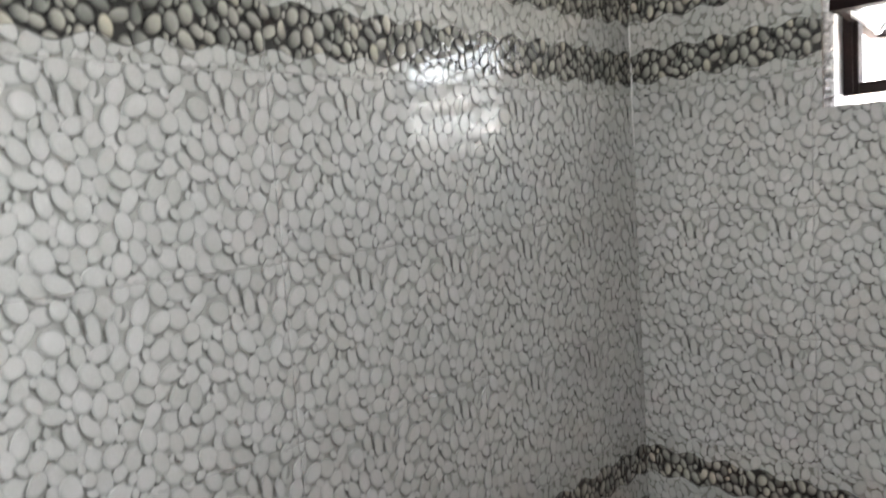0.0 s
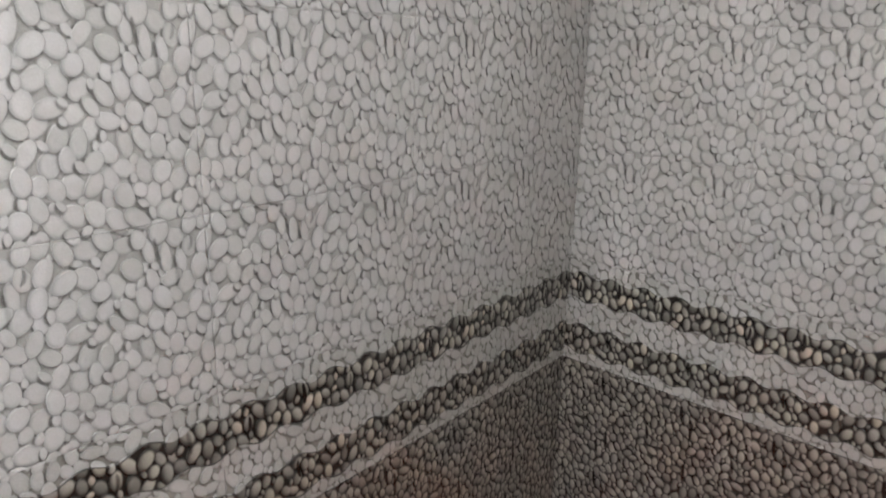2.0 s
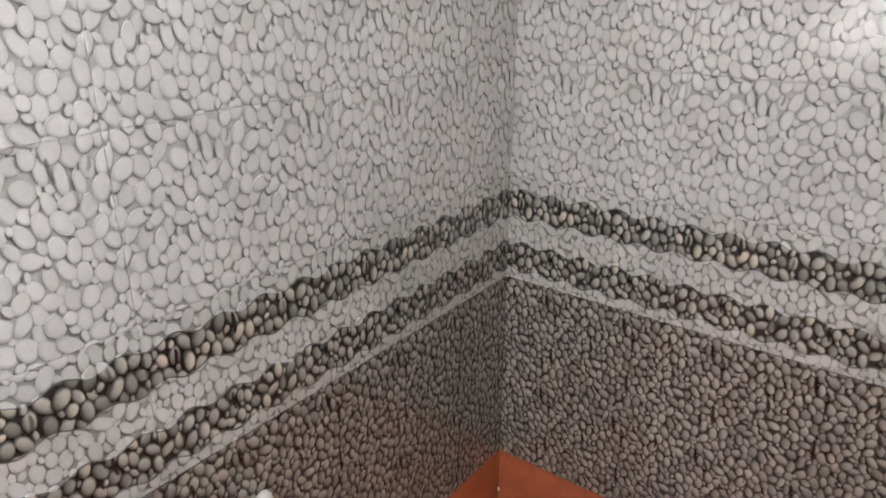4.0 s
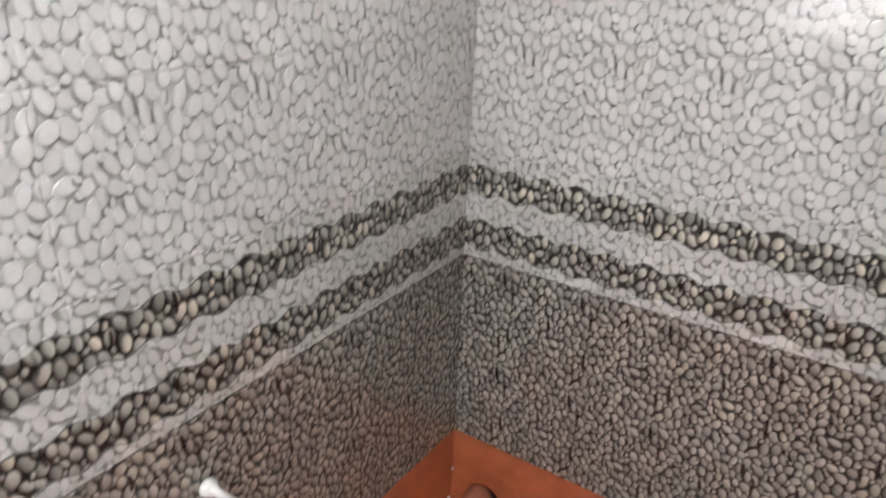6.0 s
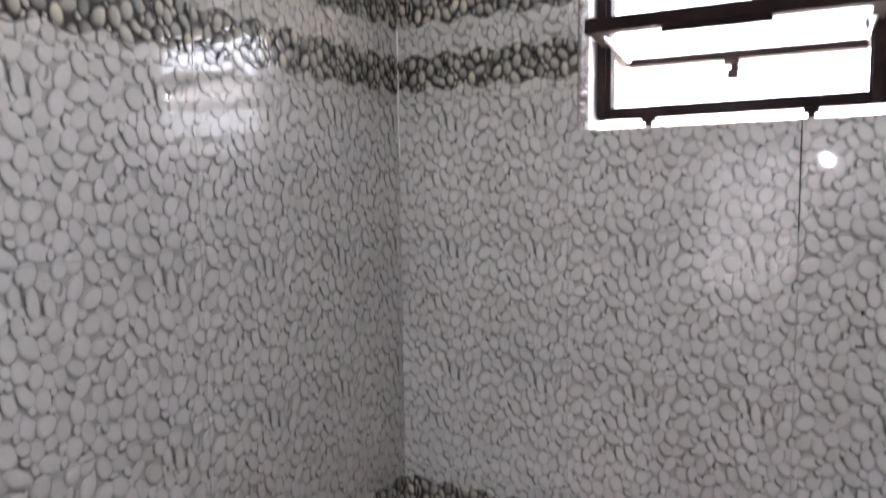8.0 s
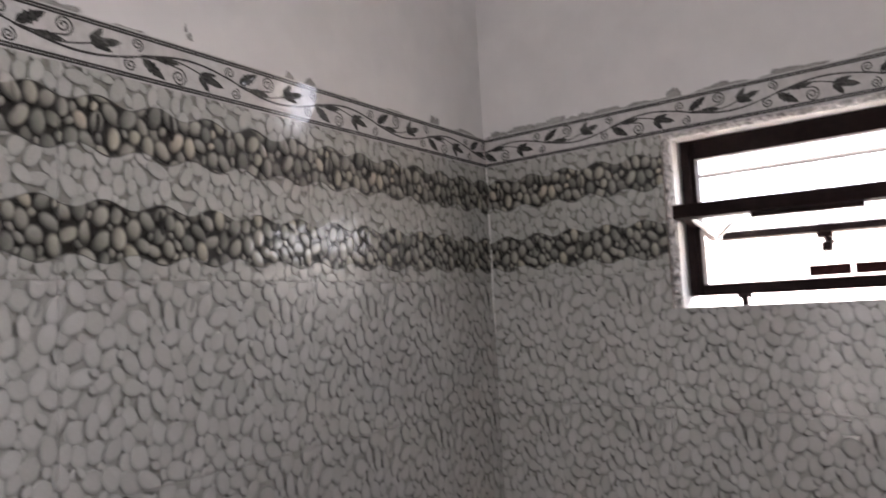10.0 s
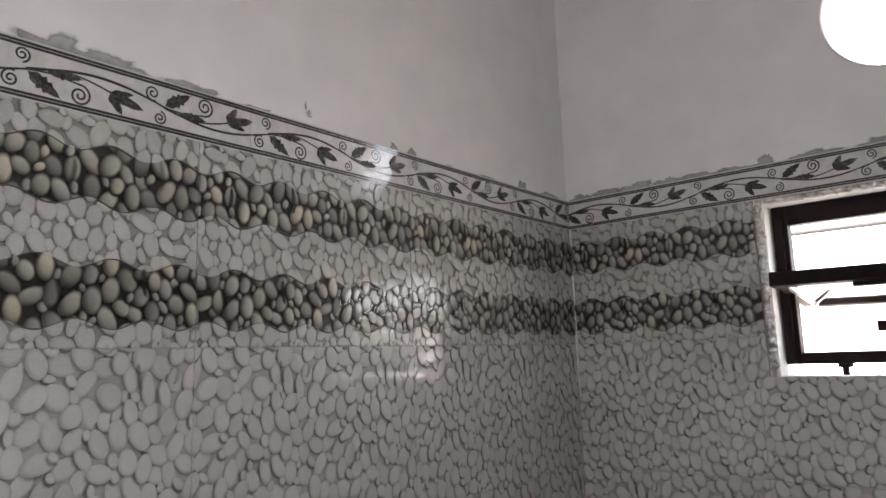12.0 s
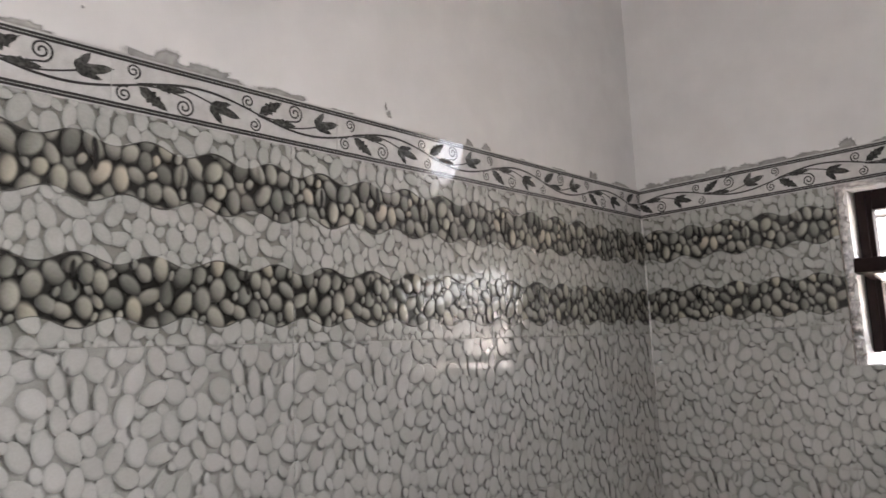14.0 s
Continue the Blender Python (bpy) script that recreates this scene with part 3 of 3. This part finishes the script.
def border_meshes():
    L, H = BORDER_L, BORDER_H
    slab = bmesh.new()
    box(slab, (0.0002, GROUT / 2, -0.0085), (L - 0.0002, H - GROUT / 2, 0.0), 0.0003)
    lines, vine, leaves = bmesh.new(), bmesh.new(), bmesh.new()
    for y in (0.0045, 0.0088, H - 0.0045, H - 0.0088):
        ribbon(lines, [(L * i / 8, y) for i in range(9)], 0.0036, 0.0002, 0.0003)
    h = L / 2
    for k in (-1, 0, 1):
        s = -1 if k % 2 else 1          # every second half repeats upside down

        def at(x, y):
            return (0.030 + x + k * h, H / 2 + s * y * 1.04)

        def flip(pts):
            return [at(x, y) for x, y in pts]
        ribbon(vine, [at(h * i / 24, 0.0150 * math.sin(math.pi * i / 24)) for i in range(25)], [0.0027 + 0.0010 * math.sin(math.pi * i / 24) for i in range(25)])
        ribbon(vine, flip(spiral(-0.003, 0.0175, 0.0098, -1.45, 1.7, 1)), 0.0026)
        ribbon(vine, flip(spiral(-0.014, -0.0150, 0.0108, 1.15, 1.7, 1)), 0.0026)
        ribbon(vine, flip(spiral(0.066, -0.0150, 0.0140, 1.75, 1.9, -1)), 0.0028)
        ribbon(vine, flip(arc((0.004, 0.001), (0.0635, -0.0012), 0.05)), 0.0025)
        ribbon(vine, flip(arc((0.002, 0.002), (0.106, -0.001), 0.085)), 0.0025)
        leaf(leaves, at(0.004, -0.001), at(0.044, -0.0262), 0.46, 5)
        leaf(leaves, at(0.026, 0.005), at(0.070, 0.0055), 0.36, 5)
        leaf(leaves, at(0.103, -0.001), at(0.150, -0.0135), 0.50, 1)
        leaf(leaves, at(0.104, -0.003), at(0.121, -0.0265), 0.66, 1)
        leaf(leaves, at(0.106, -0.001), at(0.136, 0.0040), 0.48, 1)
    for some in (vine, leaves):
        for x, way in ((0.0006, -1), (L - 0.0006, 1)):
            bmesh.ops.bisect_plane(some, geom=list(some.verts) + list(some.edges) + list(some.faces), plane_co=(x, 0, 0), plane_no=(way, 0, 0), clear_outer=True)
    return finish("border_tile", slab, BORDER_GLAZE), finish("border_lines", lines, BORDER_INK), finish("vine", vine, BORDER_INK), finish("leaves", leaves, LEAF_INK)


border_data = border_meshes()


def border_tile(parent, m, clip=None):
    """A border tile at m; clip: the stretch of its length that is kept."""
    made = []
    for name, data in zip(("border_tile", "border_lines", "vine", "leaves"), border_data):
        if clip:
            bm = bmesh.new()
            bm.from_mesh(data)
            for x, way in ((clip[0], -1), (clip[1], 1)):
                bmesh.ops.bisect_plane(bm, geom=list(bm.verts) + list(bm.edges) + list(bm.faces), plane_co=(x, 0, 0), plane_no=(way, 0, 0), clear_outer=True)
            data = finish(name, bm, data.materials[0])
        ob = new(name, data)
        ob.parent = made[0] if made else parent
        if not made:
            ob.matrix_world = m
        made.append(ob)


for i in range(6):
    border_tile(wall_north, ON_NORTH @ pose(BORDER_L * i - 0.025, BORDER_Z, SKIN), (SKIN + 0.025, BORDER_L) if i == 0 else (0, EAST_X + 0.025 - 5 * BORDER_L) if i == 5 else None)
border_tile(wall_west, ON_WEST @ pose(-0.293, BORDER_Z, SKIN), (0.0, 0.293 - SKIN))
for i in range(6):
    border_tile(wall_west, ON_WEST @ pose(-0.293 - BORDER_L * (i + 1), BORDER_Z, SKIN))

# bedding and joint filling behind the tiles, corner joint
BACK = SKIN - 0.0013
part("tile_bed", boxes(((0.0, -BACK, 0.23), (EAST_X, -0.0004, 0.83))), DARK_GROUT, wall_north, "dark joint filling")
part("tile_bed", plate_with_holes((0.0, 0.83, EAST_X, BORDER_Z + BORDER_H - 0.002), [(CUT[0] - 0.001, CUT[1] - 0.001, CUT[2], CUT[3])], None, BACK - 0.0004, pose(0, -BACK, 0)), GROUTING, wall_north, "pale joint filling")
part("tile_bed", boxes(((0.0004, SOUTH_Y, 0.23), (BACK, -SKIN, 0.83))), DARK_GROUT, wall_west, "dark joint filling")
part("tile_bed", boxes(((0.0004, SOUTH_Y, 0.83), (BACK, -SKIN, BORDER_Z + BORDER_H - 0.002))), GROUTING, wall_west, "pale joint filling")
bm = bmesh.new()
tube(bm, (SKIN + 0.0005, -SKIN - 0.0005, 1.90), (SKIN + 0.0005, -SKIN - 0.0005, BORDER_Z), 0.0032, n=8)
part("corner_joint", bm, CORNER_GROUT, wall_west, "white grout joint")


# the same tiling, plainly, on the two walls behind the camera
# added unseen, to lower the light that these walls bounce back
for wall, lo, hi in ((wall_east, (EAST_X - 0.012, SOUTH_Y + 0.012), (EAST_X - 0.0005, -0.02)), (wall_south, (0.02, SOUTH_Y + 0.0005), (LIGHT[0] - 0.01, SOUTH_Y + 0.012)), (wall_south, (LIGHT[2] + 0.01, SOUTH_Y + 0.0005), (EAST_X - 0.02, SOUTH_Y + 0.012))):
    part("tile_facing", boxes(((*lo, 0.23), (*hi, 0.93))), DARK_GROUND, wall, "dark tiled facing")
    part("tile_facing", boxes(((*lo, 0.93), (*hi, 2.12))), FACING, wall, "pale tiled facing")
    part("tile_facing", boxes(((*lo, 2.12), (*hi, 2.33))), DARK_GROUT, wall, "dark banded facing")

# ---- ventilator in its opening ----
def ventilator():
    thing = tagged(new("window_1"), "dark brown steel ventilator with its pivoting sash swung open", "window", kind="structure")
    y0, y1 = 0.050, 0.085
    fx0, fx1, fz0, fz1 = 0.493, 1.035, 1.968, 2.319
    w = 0.031
    for x in (fx0, fx1 - w):
        bm = boxes(((x, y0, fz0), (x + w, y1, fz1)), bevel=0.002)
        box(bm, (x + 0.004, y0 - 0.006, fz0 + 0.004), (x + w - 0.010, y0, fz1 - 0.004), 0.001)
        part("frame_post", bm, BROWN, thing)
    part("frame_rail", boxes(((fx0 + w, y0 + 0.002, fz0), (fx1 - w, y1 - 0.002, fz0 + 0.025)), bevel=0.002), BROWN, thing)
    part("frame_rail", boxes(((fx0 + w, y0 + 0.002, fz1 - 0.045), (fx1 - w, y1 - 0.002, fz1)), bevel=0.002), BROWN, thing)
    for x in (0.603, 0.911):
        bm = boxes(((x - 0.006, y0 + 0.008, WIN_Z0 - 0.002), (x + 0.006, y0 + 0.022, fz0 - 0.004)), ((x - 0.013, y0 + 0.005, fz0 - 0.008), (x + 0.013, y0 + 0.026, fz0 + 0.001)), bevel=0.0015)
        part("fixing_lug", bm, BROWN, thing)
    for x, z in ((0.494, 2.210), (1.041, 2.210)):
        part("fixing_lug", boxes(((x - 0.014, y0 + 0.006, z - 0.007), (x + 0.012, y0 + 0.024, z + 0.007)), bevel=0.0015), BROWN, thing)
    # the sash, pivoted about its middle and lying almost level
    sash = part("sash", bmesh.new(), BROWN, thing, "dark brown sash swung level")
    sash.matrix_world = pose(0, 0.068, 2.134, -8, 0.8, 0)
    sx0, sx1, near, far = 0.5050, 1.0230, -0.142, 0.142
    part("sash_rail", boxes(((sx0, near, -0.015), (sx1, near + 0.026, 0.015)), bevel=0.002), BROWN, sash)
    part("sash_rail", boxes(((sx0 + 0.02, far - 0.024, -0.011), (sx1 - 0.02, far, 0.011)), bevel=0.002), BROWN, sash)
    part("sash_stile", boxes(((sx0, near + 0.027, -0.008), (sx0 + 0.020, far - 0.001, 0.008)), bevel=0.002), BROWN, sash)
    part("sash_stile", boxes(((sx1 - 0.020, near + 0.027, -0.008), (sx1, far - 0.001, 0.008)), bevel=0.002), BROWN, sash)
    part("glass_pane", boxes(((sx0 + 0.019, near + 0.025, -0.002), (sx1 - 0.019, far - 0.023, 0.002))), GLASS, sash, "dusty clear glass").visible_shadow = False
    part("putty_strip", boxes(((0.655, near + 0.010, -0.024), (0.850, near + 0.022, -0.0155)), bevel=0.001), BROWN, sash)
    bm = boxes(((0.735, far - 0.022, -0.022), (0.765, far - 0.004, -0.0115)), bevel=0.001)
    tube(bm, (0.752, far - 0.012, -0.020), (0.760, far - 0.016, -0.036), 0.006, 0.009, 12)
    box(bm, (0.744, far - 0.026, -0.054), (0.764, far - 0.010, -0.034), 0.003)
    part("catch", bm, BROWN, sash, "dark metal catch")
    bm = bmesh.new()
    tube(bm, (0.512, -0.020, 2.146), (0.556, 0.075, 2.098), 0.0055, n=8)
    tube(bm, (0.556, 0.075, 2.098), (0.622, 0.066, 2.154), 0.0050, n=8)
    bmesh.ops.create_icosphere(bm, subdivisions=1, radius=0.009, matrix=pose(0.556, 0.075, 2.098))
    part("stay_arm", bm, STEEL, thing, "thin pale metal stay")
    bm = bmesh.new()
    tube(bm, (1.014, -0.020, 2.142), (1.002, 0.075, 2.096), 0.0055, n=8)
    tube(bm, (1.002, 0.075, 2.096), (0.990, 0.066, 2.152), 0.0050, n=8)
    bmesh.ops.create_icosphere(bm, subdivisions=1, radius=0.009, matrix=pose(1.002, 0.075, 2.096))
    part("stay_arm", bm, STEEL, thing, "thin pale metal stay")
    return thing


window = ventilator()


def ragged(name, start, along, across, length, width, seed, material, label):
    """A strip of broken plaster edge: lumpy, with an uneven outline."""
    r = random.Random(seed)
    bm = bmesh.new()
    n = max(8, int(length / 0.006))
    start, along, across = Vector(start), Vector(along), Vector(across)
    out = along.cross(across).normalized()
    if out.dot(Vector((0, -1, 0))) < 0:
        out = -out
    rows = []
    for i in range(n + 1):
        w = width * (0.78 + 0.40 * noise.noise((i * 0.35, seed, 0)) + r.uniform(-0.18, 0.18))
        h = 0.008 + 0.010 * noise.noise((i * 0.5, 3.0 + seed, 1)) + r.uniform(0, 0.004)
        o = start + along * (length * i / n)
        rows.append([bm.verts.new(o + across * (w * s) + out * k) for s, k in ((0, 0), (0.04, h * 0.8), (0.4 + r.uniform(-0.1, 0.1), h + r.uniform(0, 0.003)), (0.85, h * 0.6), (1.0, 0))])
    for p, q in zip(rows, rows[1:]):
        for j in range(4):
            bm.faces.new((p[j], q[j], q[j + 1], p[j + 1]))
    return part(name, bm, material, wall_north, label)


ragged("broken_edge", (CUT[0], -0.0004, CUT[1]), (0, 0, 1), (1, 0, 0), CUT[3] - CUT[1], 0.020, 2, CHIPPED, "chipped plaster edge")
ragged("broken_edge", (CUT[2], -0.0004, CUT[1]), (0, 0, 1), (-1, 0, 0), CUT[3] - CUT[1], 0.016, 5, CHIPPED, "chipped plaster edge")
ragged("broken_edge", (CUT[0] + 0.02, -0.0004, CUT[3]), (1, 0, 0), (0, 0, -1), CUT[2] - CUT[0] - 0.03, 0.013, 8, CHIPPED, "chipped plaster edge")

# exhaust opening: a rough plastered rim
bm = bmesh.new()
lathe(bm, [(FAN_R - 0.003, 0.10), (FAN_R - 0.003, 0.004), (FAN_R + 0.002, 0.0035), (FAN_R + 0.004, 0.0005)][::-1], pose(FAN_X, -0.0005, FAN_Z, 90, 0, 0), 48)
bm.faces.ensure_lookup_table()
bm.faces.remove(bm.faces[-1])
for v in bm.verts:
    v.co.y = -v.co.y if v.co.y < -0.0006 and math.hypot(v.co.x - FAN_X, v.co.z - FAN_Z) < FAN_R else v.co.y
part("fan_opening_rim", bm, PLASTER, wall_north, "pale plastered round rim", True)


def smear(parent, place, x, y, w, h, seed):
    """A dab of cement left on the paint."""
    r = random.Random(seed)
    bm = bmesh.new()
    n, rings = 44, []
    for k, z in ((1.0, 0.0002), (0.8, 0.0010), (0.45, 0.0016)):
        ring = []
        for i in range(n):
            a = 2 * math.pi * i / n
            wob = 1 + 0.55 * noise.noise((math.cos(a) * 1.6 + seed * 3.1, math.sin(a) * 1.6, seed)) + (r.uniform(-0.04, 0.04) if k == 1.0 else 0) + 0.25 * noise.noise((math.cos(a) * 5 + seed, math.sin(a) * 5, seed))
            up = h * k * wob * math.sin(a)
            ring.append(bm.verts.new((x + w / 2 * k * wob * math.cos(a), y + (up if up > 0 else up * 0.15), z)))
        rings.append(ring)
    uv = bm.loops.layers.uv.new("pebble")
    level = {v: k for ring, k in zip(rings, (1.0, 0.55, 0.0)) for v in ring}
    for a, b in zip(rings, rings[1:]):
        for i in range(n):
            bm.faces.new((a[i], a[(i + 1) % n], b[(i + 1) % n], b[i]))
    bm.faces.new(rings[-1])
    for f in bm.faces:
        for loop in f.loops:
            loop[uv].uv = (level[loop.vert], 0.0)
    bm.transform(place)
    part("cement_smear", bm, SMEAR, parent, "grey cement smear", True)


TOP = BORDER_Z + BORDER_H + 0.001
for n, (y, w, h) in enumerate(((-1.62, 0.14, 0.018), (-1.45, 0.09, 0.012), (-1.285, 0.10, 0.026), (-1.22, 0.13, 0.020), (-1.09, 0.12, 0.018), (-0.98, 0.06, 0.008), (-0.78, 0.05, 0.006),
                               (-0.665, 0.035, 0.014), (-0.612, 0.030, 0.020), (-0.50, 0.06, 0.006), (-0.36, 0.08, 0.008), (-0.215, 0.045, 0.026), (-0.09, 0.10, 0.012))):
    smear(wall_west, ON_WEST @ pose(0, 0, 0.0002), y, TOP, w, h, n)
smear(wall_west, ON_WEST @ pose(0, 0, 0.0002), -0.874, TOP + 0.018, 0.014, 0.012, 31)
smear(wall_west, ON_WEST @ pose(0, 0, 0.0002), -0.882, TOP + 0.030, 0.006, 0.014, 32)
smear(wall_west, ON_WEST @ pose(0, 0, 0.0002), -1.385, TOP + 0.050, 0.005, 0.004, 33)
for n, (x, w, h) in enumerate(((0.045, 0.07, 0.018), (0.115, 0.09, 0.020), (0.20, 0.11, 0.024), (0.285, 0.09, 0.020), (0.36, 0.12, 0.012), (0.45, 0.14, 0.010), (0.505, 0.045, 0.026), (0.60, 0.12, 0.014),
                               (0.74, 0.14, 0.016), (0.90, 0.12, 0.010), (1.08, 0.16, 0.016))):
    smear(wall_north, ON_NORTH @ pose(0, 0, 0.0002), x, TOP, w, h, 50 + n)

# ---- small things ----
# plugged water outlet on the long wall
plug = tagged(new("pipe_plug"), "white plastic pipe plug in a tiled wall", "pipe plug")
plug.matrix_world = pose(SKIN + 0.001, -0.905, 0.668, 0, 90, 0)
bm = bmesh.new()
lathe(bm, [(0.0155, 0.0), (0.0185, 0.002), (0.0185, 0.010), (0.0150, 0.015), (0.0145, 0.020)], Matrix())
part("flange", bm, PVC, plug, "white threaded collar", True)
bm = bmesh.new()
lathe(bm, [(0.0105, 0.018), (0.0110, 0.024), (0.0098, 0.028), (0.0095, 0.070), (0.0105, 0.072), (0.0105, 0.082), (0.0080, 0.085)], Matrix())
part("stem", bm, PVC, plug, "", True)

# drain pipe stub lying in the arched hole
pipe = tagged(new("drain_pipe"), "red coated drain pipe stub by the wall", "pipe")
bm = bmesh.new()
lathe(bm, [(0.040, -0.002), (0.046, 0.0), (0.046, 0.16), (0.046, 0.165), (0.040, 0.166), (0.040, 0.02)], pose(DRAIN_X - 0.012, -0.016, FLOOR_Z + 0.047, 90, 0, 10))
part("tube_wall", bm, PIPE, pipe, "", True)
for n, (x, y, z, r) in enumerate(((0.0165, -0.0165, 0.075, 0.0055), (0.022, -0.040, FLOOR_Z + 0.002, 0.008))):
    bm = bmesh.new()
    bmesh.ops.create_icosphere(bm, subdivisions=2, radius=r, matrix=Matrix.LocRotScale((x, y, z), None, (0.7, 0.8, 1.2)))
    tagged(part("plaster_drip", bm, CORNER_GROUT, None, "", True), "small white splash of dried plaster on red wall base", "plaster drip")

# one open joint under the ventilator, filled dark and glossy
bm = bmesh.new()
tube(bm, (0.8996, -SKIN - 0.0012, 1.735), (0.8996, -SKIN - 0.0012, 1.942), 0.0017, n=8)
part("open_joint", bm, BORDER_INK, wall_north, "dark glossy joint", True)

# pencil marks on the window wall
for x, z, w, h in ((1.006, 1.594, 0.004, 0.018), (1.005, 1.529, 0.018, 0.005)):
    part("layer_mark", boxes(((x - w / 2, -SKIN - 0.0036, z - h / 2), (x + w / 2, -SKIN - 0.0008, z + h / 2)), bevel=0.0006), BROWN, wall_north, "small black mark")

# narrow frosted window in the wall behind, known from its gleam in the glaze
window_2 = tagged(new("window_2"), "narrow frosted glass window in a pale wall", "window", kind="structure")
lx0, lz0, lx1, lz1 = LIGHT
for x in (lx0, lx1 - 0.018):
    part("frame_post", boxes(((x, SOUTH_Y - 0.09, lz0), (x + 0.018, SOUTH_Y - 0.05, lz1)), bevel=0.002), BROWN, window_2)
for z in (lz0, lz1 - 0.018, 1.62):
    part("frame_rail", boxes(((lx0 + 0.018, SOUTH_Y - 0.088, z), (lx1 - 0.018, SOUTH_Y - 0.052, z + 0.018)), bevel=0.002), BROWN, window_2)
for z0, z1 in ((lz0 + 0.016, 1.622), (1.636, lz1 - 0.016)):
    part("frosted_glass", boxes(((lx0 + 0.016, SOUTH_Y - 0.073, z0), (lx1 - 0.016, SOUTH_Y - 0.067, z1))), FROSTED, window_2).visible_shadow = False

# ---- outside ----
ground = part("ground", boxes(((-400, -400, -3.3), (400, 400, -3.2))), SOIL)
tagged(ground, "bare pale sunlit earth outside the house", "ground", kind="structure")


def neighbour():
    """The white house across the yard, with a dark slot of openings behind pale posts."""
    house = tagged(new("neighbour_house"), "whitewashed house with a dark slot opening across the yard", "house")
    part("wall", boxes(((-6.0, 9.0, -3.2), (9.0, 15.0, 2.19))), OUTSIDE, house)
    part("wall", boxes(((-6.0, 9.0, 2.19), (-0.62, 15.0, 2.33))), OUTSIDE, house)
    part("wall", boxes(((-6.0, 9.0, 2.33), (9.0, 15.0, 2.72))), OUTSIDE, house)
    # near-black colour puts the shade inside the slot onto its back
    part("slot", boxes(((-0.62, 9.25, 2.19), (9.0, 15.0, 2.33))), SLOT_SHADE, house, "dark shaded slot")
    for i in range(12):
        part("post", boxes(((-0.10 + 0.72 * i, 9.0, 2.19), (-0.05 + 0.72 * i, 9.06, 2.33)), bevel=0.004), OUTSIDE, house)
    part("roof", boxes(((-6.3, 8.7, 2.72), (9.3, 15.3, 2.86)), bevel=0.01), OUTSIDE, house, "flat pale roof slab")
    return house


neighbour()


def overhead_wire():
    """A slack wire strung past the window."""
    curve = bpy.data.curves.new("overhead_wire", "CURVE")
    curve.dimensions, curve.bevel_depth, curve.bevel_resolution = "3D", 0.008, 2
    line = curve.splines.new("POLY")
    line.points.add(24)
    for i, p in enumerate(line.points):
        x = -2.6 + 6.4 * i / 24
        p.co = (x, 1.0, 2.396 + 0.010 * (x - 0.6) ** 2, 1)
    ob = new("overhead_wire", curve)
    curve.materials.append(WIRE)
    return tagged(ob, "thin grey wire strung outside above the window", "wire")


overhead_wire()
